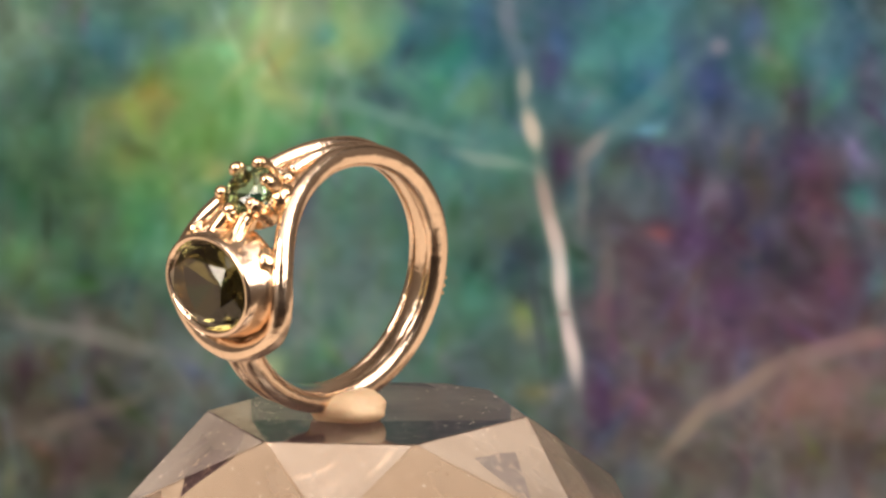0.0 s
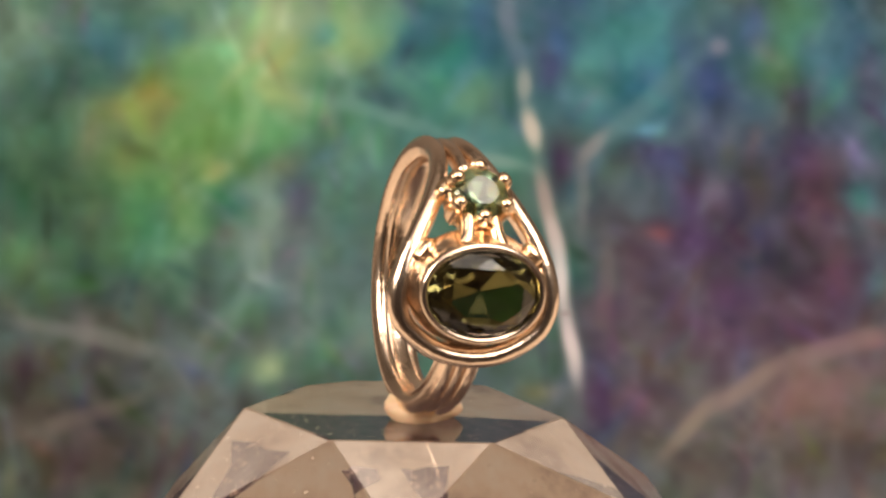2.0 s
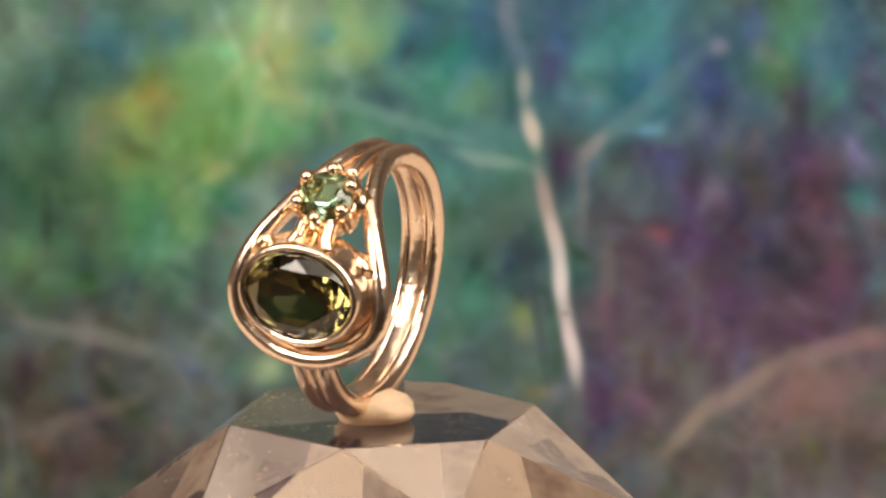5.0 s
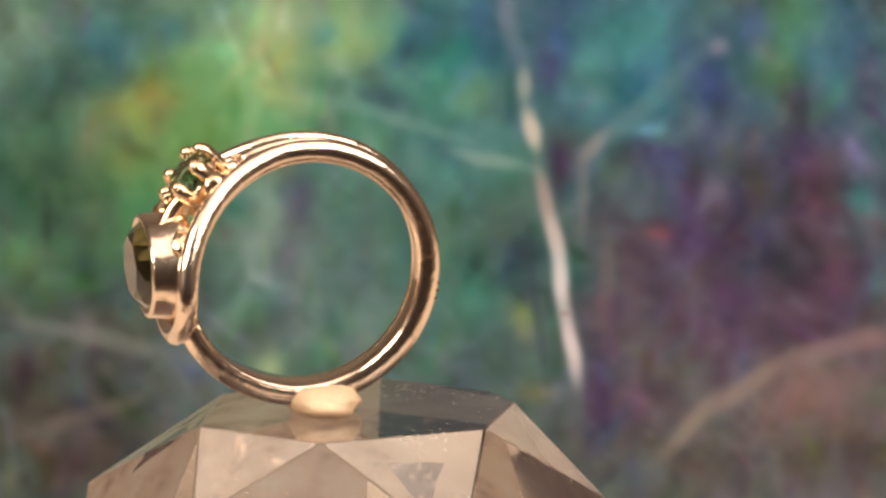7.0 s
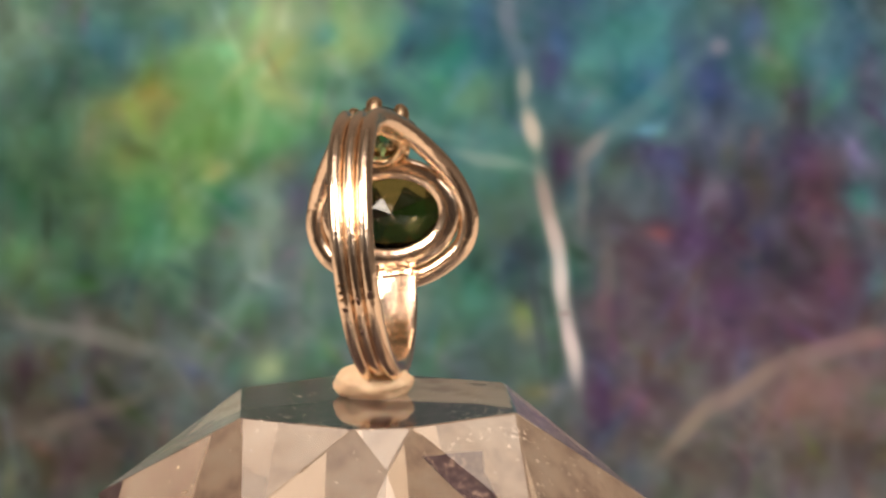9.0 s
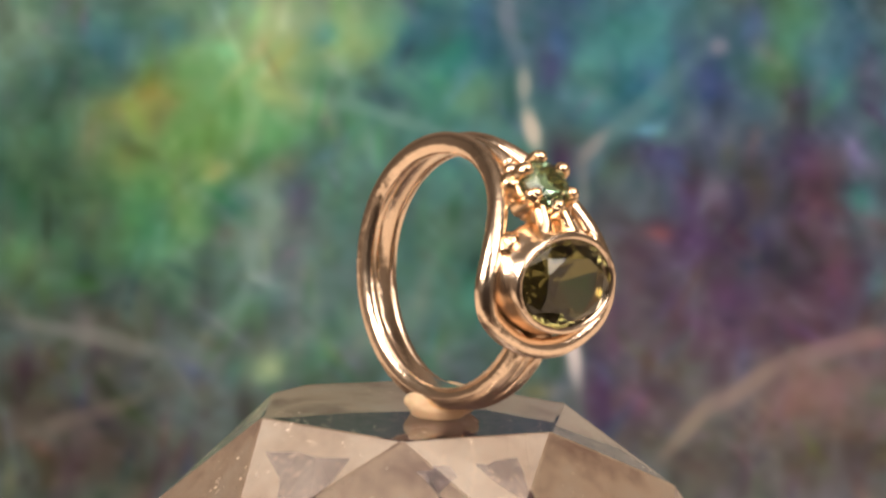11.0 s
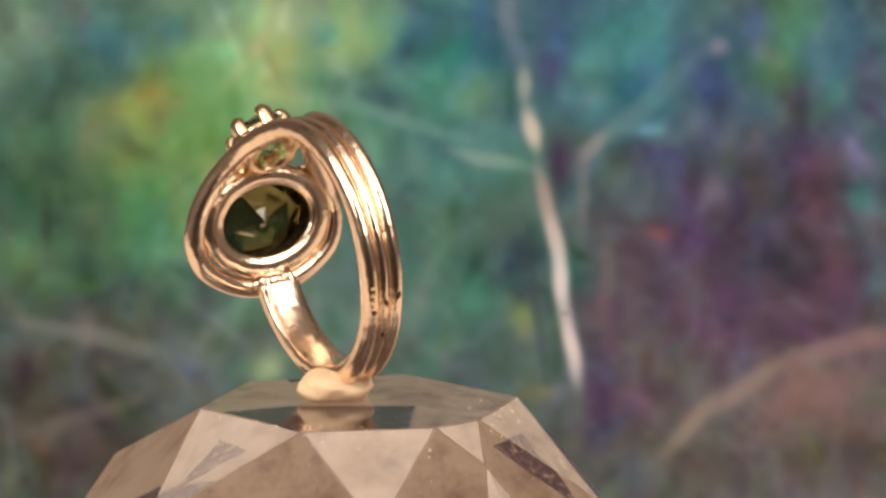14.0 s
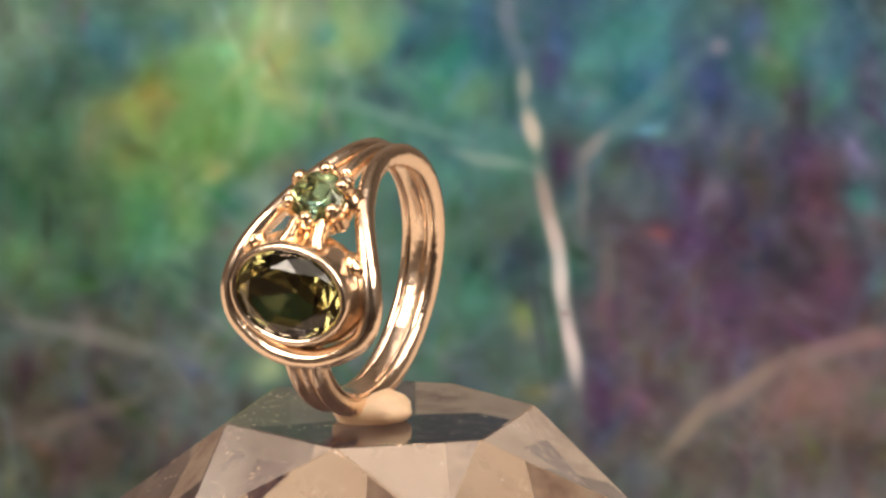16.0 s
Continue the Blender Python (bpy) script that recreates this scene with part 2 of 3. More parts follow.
daub(5.35, 3.5, 0.32, 0.6, 6, (84, 92, 100), 0.7)
daub(4.75, 3.6, 0.3, 0.5, 0, (118, 142, 126), 0.6)
daub(4.2, 3.6, 0.3, 0.5, 0, (84, 120, 106), 0.5)
daub(4.75, 4.95, 0.3, 0.26, 0, (140, 168, 148), 0.45)
daub(4.3, 5.4, 0.4, 0.35, 0, (106, 146, 122), 0.5)
daub(5.3, 4.6, 0.35, 0.5, 0, (100, 116, 116), 0.5)
daub(3, 4.8, 0.4, 0.5, 0, (84, 132, 100), 0.5)
daub(1.3, 5, 0.5, 0.3, 0, (82, 122, 84), 0.5)
daub(0.3, 4.6, 0.5, 0.4, 0, (80, 110, 74), 0.5)
daub(2.2, 5.3, 0.6, 0.3, 0, (70, 86, 80), 0.6)
daub(4.65, 6.5, 0.36, 0.28, -30, (136, 158, 116), 0.65)
daub(5.6, 6.2, 0.5, 0.5, 0, (84, 126, 102), 0.5)
daub(0.4, 7, 0.6, 0.6, 0, (70, 66, 58), 0.5)
daub(3, 7.2, 0.8, 0.5, 0, (74, 84, 78), 0.5)
daub(3.9, 6.4, 0.5, 0.5, 0, (82, 100, 92), 0.4)
daub(8.5, 0.45, 0.4, 0.45, 0, (58, 90, 114), 0.6)
daub(8.35, 1.7, 0.5, 0.35, 0, (98, 140, 112), 0.55)
daub(9.85, 1.2, 0.35, 0.4, 0, (72, 80, 110), 0.5)
daub(9.9, 0.3, 0.4, 0.5, 0, (66, 88, 106), 0.5)
daub(10.4, 1.3, 0.35, 0.7, 0, (84, 138, 128), 0.55)
daub(11.3, 0.5, 0.6, 0.5, 0, (76, 132, 126), 0.5)
daub(11.3, 1.45, 0.35, 0.35, -40, (60, 104, 116), 0.6)
daub(12.5, 1.3, 0.45, 0.6, 0, (68, 86, 122), 0.65)
daub(13.2, 0.5, 0.3, 0.4, 0, (72, 98, 122), 0.6)
daub(13.9, 0.5, 0.4, 0.6, 0, (82, 132, 106), 0.5)
daub(13.75, 1.25, 0.35, 0.35, 0, (84, 122, 84), 0.5)
daub(14.85, 1.1, 0.35, 0.8, 0, (62, 120, 116), 0.55)
daub(14.15, 1.75, 0.35, 0.35, 0, (60, 68, 82), 0.75)
daub(14.1, 2.6, 0.5, 0.7, 0, (70, 56, 82), 0.55)
daub(14.5, 3.4, 0.5, 0.8, 0, (84, 64, 76), 0.55)
daub(15.1, 2.6, 0.2, 0.5, 0, (92, 98, 120), 0.5)
daub(15.25, 3.5, 0.3, 0.35, 0, (74, 126, 116), 0.6)
daub(15.4, 1.3, 0.25, 0.5, 0, (86, 82, 102), 0.5)
daub(11.4, 2.25, 0.3, 0.2, 0, (100, 150, 164), 0.65)
daub(11.7, 2.8, 0.5, 0.35, 0, (66, 64, 98), 0.6)
daub(12.5, 2.2, 0.5, 0.4, 0, (86, 100, 112), 0.5)
daub(11.25, 3.4, 0.35, 0.4, 0, (84, 104, 112), 0.5)
daub(12.2, 3.5, 0.35, 0.5, 0, (84, 74, 104), 0.5)
daub(12.75, 3.5, 0.28, 0.4, -30, (112, 112, 122), 0.5)
daub(11.62, 4.1, 0.25, 0.2, 0, (140, 94, 84), 0.45)
daub(12.3, 4.3, 0.6, 0.4, 0, (80, 60, 90), 0.6)
daub(9.9, 2.95, 0.3, 0.5, 0, (60, 58, 74), 0.75)
daub(8.2, 4.1, 0.5, 0.5, 0, (80, 106, 92), 0.5)
daub(9.1, 4.3, 0.35, 0.6, 0, (66, 82, 82), 0.5)
daub(8.4, 5.1, 0.4, 0.7, 0, (70, 122, 100), 0.55)
daub(9.15, 5.65, 0.28, 0.3, 0, (116, 134, 86), 0.6)
daub(9.3, 4.85, 0.3, 0.5, 0, (54, 72, 74), 0.6)
daub(9.5, 6.9, 0.4, 0.25, 0, (116, 116, 92), 0.5)
daub(8.5, 6.4, 0.5, 0.3, 0, (72, 92, 92), 0.5)
daub(10.6, 6.9, 0.3, 0.8, -3, (72, 60, 84), 0.7)
daub(11.25, 7.05, 0.25, 0.25, 0, (124, 98, 106), 0.4)
daub(11.2, 5, 0.5, 0.6, 0, (94, 80, 92), 0.4)
daub(13, 5.3, 0.5, 0.5, 0, (78, 62, 86), 0.5)
daub(14.7, 4.8, 0.3, 0.6, 0, (98, 70, 82), 0.5)
daub(15.45, 5, 0.2, 0.35, 0, (84, 108, 106), 0.6)
daub(14.2, 7.1, 0.6, 0.3, -10, (128, 102, 98), 0.5)
daub(13.9, 6, 0.6, 0.25, -20, (74, 62, 76), 0.5)
daub(15.4, 6, 0.3, 0.2, 0, (132, 104, 100), 0.5)
daub(4.6, 4.3, 0.3, 0.6, 6, (114, 138, 128), 0.4)
daub(5.2, 5.3, 0.4, 0.8, -8, (104, 126, 118), 0.45)
daub(15.0, 0.6, 0.5, 0.6, 0, (70, 98, 110), 0.5)
daub(13.0, 8.3, 1.2, 0.35, 0, (80, 76, 72), 0.5)
daub(15.2, 8.0, 0.7, 0.6, 0, (84, 76, 74), 0.5)
# pale stem in broken strokes
STEM = len(DAUBS)
daub(9.0, 0.3, 0.2, 0.6, -6, (116, 126, 134), 0.6)
daub(9.18, 1.0, 0.15, 0.4, -8, (102, 124, 128), 0.5)
daub(9.28, 1.5, 0.15, 0.3, -8, (146, 156, 142), 0.8)
daub(9.43, 2.28, 0.17, 0.42, -8, (182, 182, 160), 1.0)
daub(9.66, 3.6, 0.16, 0.65, -14, (160, 150, 136), 0.85)
daub(9.82, 4.2, 0.15, 0.42, -12, (184, 176, 160), 0.85)
daub(9.93, 4.95, 0.16, 0.7, -7, (196, 194, 182), 1.0)
daub(10.12, 6.1, 0.16, 0.72, -7, (190, 186, 174), 1.0)
daub(10.02, 5.55, 0.15, 0.06, -7, (140, 130, 124), 0.5)
daub(9.5, 5.6, 0.1, 1.2, -8, (60, 74, 78), 0.4)
daub(10.18, 7.6, 0.2, 0.5, 0, (104, 100, 106), 0.4)
# thin twigs and grasses
daub(8.7, 2.85, 0.75, 0.15, 14, (132, 156, 142), 0.55)
daub(7.0, 2.1, 1.6, 0.14, 16, (112, 148, 134), 0.45)
daub(10.5, 2.6, 0.42, 0.15, -50, (150, 138, 128), 0.6)
daub(10.32, 3.4, 0.13, 0.7, 0, (122, 124, 116), 0.5)
daub(10.72, 5.0, 0.16, 0.9, 0, (110, 102, 98), 0.5)
daub(11.5, 1.75, 1.5, 0.2, -42, (108, 142, 138), 0.45)
daub(12.72, 0.8, 0.2, 0.18, 0, (134, 134, 142), 0.6)
daub(1.8, 6.0, 1.7, 0.17, 13, (116, 122, 112), 0.6)
daub(1.4, 7.4, 1.3, 0.18, -18, (106, 100, 90), 0.55)
daub(12.2, 7.55, 0.8, 0.17, -50, (138, 130, 110), 0.7)
daub(13.2, 6.85, 0.8, 0.18, -33, (142, 130, 114), 0.7)
daub(14.7, 6.2, 1.2, 0.24, -20, (134, 118, 112), 0.7)
daub(14.5, 6.8, 1.0, 0.3, -12, (122, 104, 98), 0.5)


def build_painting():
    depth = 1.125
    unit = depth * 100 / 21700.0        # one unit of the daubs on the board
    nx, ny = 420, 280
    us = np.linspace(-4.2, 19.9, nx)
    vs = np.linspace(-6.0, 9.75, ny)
    U, V = np.meshgrid(us, vs)
    rng = np.random.RandomState(4)

    def field(step):
        g = rng.rand(int(17 / step) + 4, int(26 / step) + 4)
        fx, fy = (U + 4.3) / step, (V + 6.1) / step
        ix, iy = fx.astype(int), fy.astype(int)
        ax, ay = fx - ix, fy - iy
        ax, ay = ax * ax * (3 - 2 * ax), ay * ay * (3 - 2 * ay)
        return ((g[iy, ix] * (1 - ax) + g[iy, ix + 1] * ax) * (1 - ay) + (g[iy + 1, ix] * (1 - ax) + g[iy + 1, ix + 1] * ax) * ay) - 0.5

    wob = [field(0.9) * 0.7 + field(0.4) * 0.3 for _ in range(2)]
    def strokes(across, along):
        g = rng.rand(int(19 / along) + 4, int(30 / across) + 4)
        fx, fy = (U + 0.25 * wob[0] + 0.12 * V * 0.02 + 5.3) / across, (V + 0.25 * wob[1] + 7.1) / along
        fx, fy = np.clip(fx, 0, g.shape[1] - 2.01), np.clip(fy, 0, g.shape[0] - 2.01)
        ix, iy = fx.astype(int), fy.astype(int)
        ax, ay = fx - ix, fy - iy
        ax, ay = ax * ax * (3 - 2 * ax), ay * ay * (3 - 2 * ay)
        return ((g[iy, ix] * (1 - ax) + g[iy, ix + 1] * ax) * (1 - ay) + (g[iy + 1, ix] * (1 - ax) + g[iy + 1, ix + 1] * ax) * ay) - 0.5

    col = np.zeros((ny, nx, 3))
    col[:] = (78, 98, 90)
    textured = False
    for at, (x, y, sx, sy, a, c, w) in enumerate(DAUBS):
        thin = at >= STEM
        if thin and not textured:
            textured = True
            for across, along, size in ((0.7, 0.5, 12), (0.36, 0.4, 14), (0.21, 0.2, 9)):
                col += strokes(across, along)[..., None] * size * np.array((0.9, 1.0, 0.95))
                col += np.stack([strokes(across, along) for _ in range(3)], -1) * size * 0.34
            # loose brush marks over the ground
            for _ in range(700):
                bx, by = rng.uniform(-2, 17.7), rng.uniform(-1.5, 9.7)
                lean = rng.choice((-0.35, 0.1, 0.2, 0.75, -0.9)) + rng.normal(0, 0.15)
                wide, tall = rng.uniform(0.1, 0.2), rng.uniform(0.25, 0.7)
                near = (abs(U - bx) < 1.3) & (abs(V - by) < 1.3)
                du, dv = U[near] - bx, V[near] - by
                e = ((du * math.cos(lean) + dv * math.sin(lean)) / wide) ** 2 + ((dv * math.cos(lean) - du * math.sin(lean)) / tall) ** 2
                col[near] += np.exp(-e)[:, None] * (rng.normal(0, 6) + rng.normal(0, 3.5, 3))
        if not thin and max(sx, sy) < 0.95:
            w = min(1.0, 1.4 * w)
        loose = 0.12 if thin else 0.4 if max(sx, sy) < 0.95 else 1.0
        px, py = U + loose * wob[0], V + loose * wob[1]
        dx, dy = px - x, py - y
        p, q = dx * math.cos(a) + dy * math.sin(a), -dx * math.sin(a) + dy * math.cos(a)
        k = w * np.exp(-((p / sx) ** 2 + (q / sy) ** 2) ** (1.5 if thin else 1.0))
        col += (np.array(c) - col) * k[..., None]
    col = 88 + (col - 88) * 1.25
    grain = field(1.1) * 6 + field(0.55) * 7 + field(0.28) * 4
    tint = np.stack([field(0.6), field(0.6), field(0.6)], -1) * 5
    col = np.clip(col + grain[..., None] + tint, 4, 250) / 255
    lin = np.where(col <= 0.04045, col / 12.92, ((col + 0.055) / 1.055) ** 2.4)
    lin = np.clip(lin * np.array(PAINT_GAIN), 0, 0.9)
    bm = bmesh.new()
    layer = bm.verts.layers.float_color.new("pigment")
    grid = []
    for j in range(ny):
        row = []
        for i in range(nx):
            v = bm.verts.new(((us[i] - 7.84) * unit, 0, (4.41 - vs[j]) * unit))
            v[layer] = (*lin[j, i], 1)
            row.append(v)
        grid.append(row)
    for j in range(ny - 1):
        for i in range(nx - 1):
            bm.faces.new((grid[j][i], grid[j + 1][i], grid[j + 1][i + 1], grid[j][i + 1]))
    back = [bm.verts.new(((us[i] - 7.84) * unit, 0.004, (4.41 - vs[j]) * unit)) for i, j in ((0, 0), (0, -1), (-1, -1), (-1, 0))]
    bm.faces.new(back)
    for k, (a, b) in enumerate((([g[0] for g in grid], 0), (grid[-1], 1), ([g[-1] for g in grid][::-1], 2), (grid[0][::-1], 3))):
        bm.faces.new((*a, back[(b + 1) % 4], back[b]))
    e = radians(TILT)
    ob = new("painting")
    part("paint_layer", bm, PAINT, ob, "soft brushed oil colours")
    bm = bmesh.new()
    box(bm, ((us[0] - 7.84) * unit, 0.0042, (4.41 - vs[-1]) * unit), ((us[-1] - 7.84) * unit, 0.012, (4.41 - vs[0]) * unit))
    part("board", bm, CLOTH, ob, "plain wooden backing board", smooth=False)
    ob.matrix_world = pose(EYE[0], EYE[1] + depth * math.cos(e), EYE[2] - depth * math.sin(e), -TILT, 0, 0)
    tagged(ob, "loosely brushed green, teal and purple woodland painting leaning behind the crystal", "painting")


PAINT_GAIN = (0.58, 0.565, 0.695)
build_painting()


# ---- crystal ----
# table corners of the cut: degrees, distance from the axis, how fast the facet under the corner widens to either side as it falls
CORNERS = [(25, 12.4, 0.85), (80, 10.7, 0.8), (106, 10.2, 0.8), (164, 11.4, 0.6), (230, 14.4, 0.9), (279, 16.5, 1.15), (324, 15.0, 1.1)]
SPREAD = (1.35, 1.15, 1.15, 1.35, 1.6, 1.75, 1.6)      # outward run of the facet under each table edge for one of fall


def table_height(x, y):
    """The polished top leans by about one degree (millimetres)."""
    a = radians(125)
    return 0.05 + 0.0196 * (x * math.cos(a) + y * math.sin(a))


def build_crystal():
    bm = bmesh.new()
    n = len(CORNERS)
    drop = 10.2
    spots = [Vector((r * math.cos(radians(a)), r * math.sin(radians(a)))) for a, r, _ in CORNERS]
    top = [bm.verts.new((p.x * MM, p.y * MM, table_height(p.x, p.y) * MM)) for p in spots]

    # under each table edge a facet that narrows to a point; between these, a kite below each corner
    points = []
    for i in range(n):
        p, q = top[i].co / MM, top[(i + 1) % n].co / MM
        d = (q - p).normalized()
        out = Vector((d.y, -d.x, 0)).normalized()
        fall = min(8.6, (q - p).length / (CORNERS[i][2] + CORNERS[(i + 1) % n][2]))
        points.append(p + d * CORNERS[i][2] * fall + out * SPREAD[i] * fall - Vector((0, 0, fall)))
    low = []
    for i in range(n):
        p, u, v = top[i].co / MM, points[i - 1], points[i]
        nrm = (u - p).cross(v - p)
        way = Vector((p.x, p.y, 0)).normalized()
        run = nrm.z * (13.5 + p.z) / nrm.dot(way)
        low.append(p + way * run - Vector((0, 0, 13.5 + p.z)))
    tips = [bm.verts.new(p * MM) for p in points]
    rim = []
    for i in range(n):
        p, q = low[i], low[(i + 1) % n]
        mid = (p + q) / 2 + Vector((points[i].x, points[i].y, 0)).normalized() * 1.2
        rim += [bm.verts.new(p * MM), bm.verts.new(mid * MM)]
    m = len(rim)
    belt = [bm.verts.new((v.co.x * 0.985, v.co.y * 0.985, -0.0285 - 0.0012 * (k % 3))) for k, v in enumerate(rim)]
    foot = [bm.verts.new((v.co.x * 0.84, v.co.y * 0.84, -0.0383)) for v in rim]
    bm.faces.new(top)
    for i in range(n):
        j = (i + 1) % n
        bm.faces.new((top[i], tips[i], top[j])).material_index = 3
        bm.faces.new((top[i], tips[i - 1], rim[2 * i], tips[i]))
        bm.faces.new((tips[i], rim[2 * i], rim[2 * i + 1])).material_index = 3
        bm.faces.new((tips[i], rim[2 * i + 1], rim[2 * j])).material_index = 3 * (i % 2)
    # sides: some clear, pale rough ones brighten the inside, dark violet ones imitate reflections
    for k in range(m):
        j = (k + 1) % m
        upper, lower = (1, 1, 3, 1, 1, 0, 1)[k // 2], (2, 2, 2, 1, 2, 2, 2)[k // 2]
        bm.faces.new((rim[k], belt[k], belt[j], rim[j])).material_index = upper
        bm.faces.new((belt[k], foot[k], foot[j], belt[j])).material_index = lower
    bm.faces.new(foot).material_index = 2
    bmesh.ops.bevel(bm, geom=[e for e in bm.edges if all(v.co.z > -0.011 for v in e.verts)], offset=0.00012, segments=1, affect="EDGES")
    ob = part("crystal", bm, QUARTZ, smooth=False)
    ob.data.materials.append(BRIGHT_SIDE)
    ob.data.materials.append(DARK_SIDE)
    ob.data.materials.append(MATTE_FACET)
    tagged(ob, "clear smoky quartz crystal cut in large facets, standing on the table", "crystal")
    # violet plates added for dark patches and reflections, and sparkling flakes inside the stone
    rng = random.Random(11)
    for trio in (((12.6, 178, -2.2), (13.2, 214, -2.2), (18.6, 198, -7.0)), ((10.6, 108, -2.6), (10.8, 140, -2.6), (16.5, 126, -7.4)),
                 ((15.5, 249, -2.7), (15.6, 267, -2.7), (20.0, 259, -5.4)), ((13.4, 345, -2.5), (13.4, 364, -2.5), (18.0, 354, -5.6)), ((14.5, 236, -3.2), (14.6, 245, -3.2), (17.5, 241, -5.6))):
        bm = bmesh.new()
        flat = [Vector((r * math.cos(radians(a)), r * math.sin(radians(a)), z)) for r, a, z in trio]
        rim = [p.lerp(q, f) + Vector((rng.gauss(0, 0.3), rng.gauss(0, 0.3), 0)) for p, q in zip(flat, flat[1:] + flat[:1]) for f in (0, 0.3, 0.6)]
        loft(bm, [[(p + Vector((0, 0, h))) * MM for p in rim] for h in (-0.05, 0.05)])
        part("dark_plate", bm, DARK_PLATE, ob, "thin dark violet plate added inside the crystal for a dark reflection", smooth=False)
    bm = bmesh.new()
    for k in range(240):
        w, r = rng.gauss(190, 45), rng.uniform(6, 17)
        if k % 4 == 0:
            w = rng.uniform(0, 360)
        z = -rng.uniform(2.2, 4.5) - max(0, r - 9) * 0.85
        c = Vector((r * math.cos(radians(w)), r * math.sin(radians(w)), z))
        q = [c + Vector((rng.gauss(0, 0.14), rng.gauss(0, 0.14), rng.gauss(0, 0.10))) for _ in range(4)]
        v = [bm.verts.new(u * MM) for u in q]
        for f in ((0, 1, 2), (0, 3, 1), (1, 3, 2), (2, 3, 0)):
            bm.faces.new([v[t] for t in f])
    tagged(part("flake", bm, FLAKE, ob, "tiny pale flakes inside the crystal", smooth=False), kind="stuff")
    return ob


crystal = build_crystal()


# ---- putty ----
def build_putty():
    bm = bmesh.new()
    bmesh.ops.create_icosphere(bm, subdivisions=4, radius=1)
    for v in bm.verts:
        d = v.co.copy()
        r = 1 + 0.16 * noise.noise(d * 1.3 + Vector((3, 1, 7))) + 0.05 * noise.noise(d * 4)
        full = max(math.hypot(d.x, d.y), 1e-4) ** -0.3
        x, y, z = d.x * full * 3.2 * r, d.y * full * 2.95 * r, d.z * 1.45 * r
        z -= 0.55 * math.exp(-((x + 1.2) / 0.9) ** 2) * max(0, d.z)
        v.co = Vector((x, y, max(z, -1.16))) * MM
    ob = part("putty", bm, PUTTY)
    tagged(ob, "soft tan lump of putty pressed onto the crystal's top", "putty")
    return ob


putty = build_putty()

# ---- ring ----
RC = 10.55


def on_circle(phi, x, r=RC):
    y = r * math.sin(radians(phi))
    z = r * math.cos(radians(phi))
    return Vector((x, y * (0.958 if y > 0 else 1.0), z * (0.961 if z > 0 else 1.0))) * MM


def gem(a, b, table, crown, pavilion, n=16):
    """A faceted oval stone, table towards -y, girdle at y = 0."""
    bm = bmesh.new()
    ring = lambda f, h, k0, m: [bm.verts.new((a * f * math.cos(2 * math.pi * (k + k0) / m) * MM, -h * MM, b * f * math.sin(2 * math.pi * (k + k0) / m) * MM)) for k in range(m)]
    m = n // 2
    t = ring(table, crown, 0.5, m)
    c = ring((table + 1) / 2 * 1.03, crown * 0.62, 0, m)
    g = ring(1.0, 0.12, 0, n)
    g2 = ring(1.0, -0.12, 0, n)
    p = ring(0.62, -pavilion * 0.52, 0.5, m)
    bm.faces.new(t)
    for k in range(m):
        j = (k + 1) % m
        bm.faces.new((t[k - 1], c[k], t[k]))
        bm.faces.new((c[k], g[2 * k], g[2 * k + 1]))
        bm.faces.new((c[k], g[2 * k + 1], t[k]))
        bm.faces.new((t[k], g[2 * k + 1], c[j]))
        bm.faces.new((c[j], g[2 * k + 1], g[(2 * k + 2) % n]))
        bm.faces.new((g2[2 * k], g2[2 * k + 1], p[k]))
        bm.faces.new((g2[2 * k + 1], g2[(2 * k + 2) % n], p[k]))
        bm.faces.new((p[k - 1], g2[2 * k], p[k]))
    for k in range(n):
        bm.faces.new((g[k], g[(k + 1) % n], g2[(k + 1) % n], g2[k]))
    tip = bm.verts.new((0, pavilion * MM, 0))
    for k in range(m):
        bm.faces.new((p[k], p[(k + 1) % m], tip))
    return bm


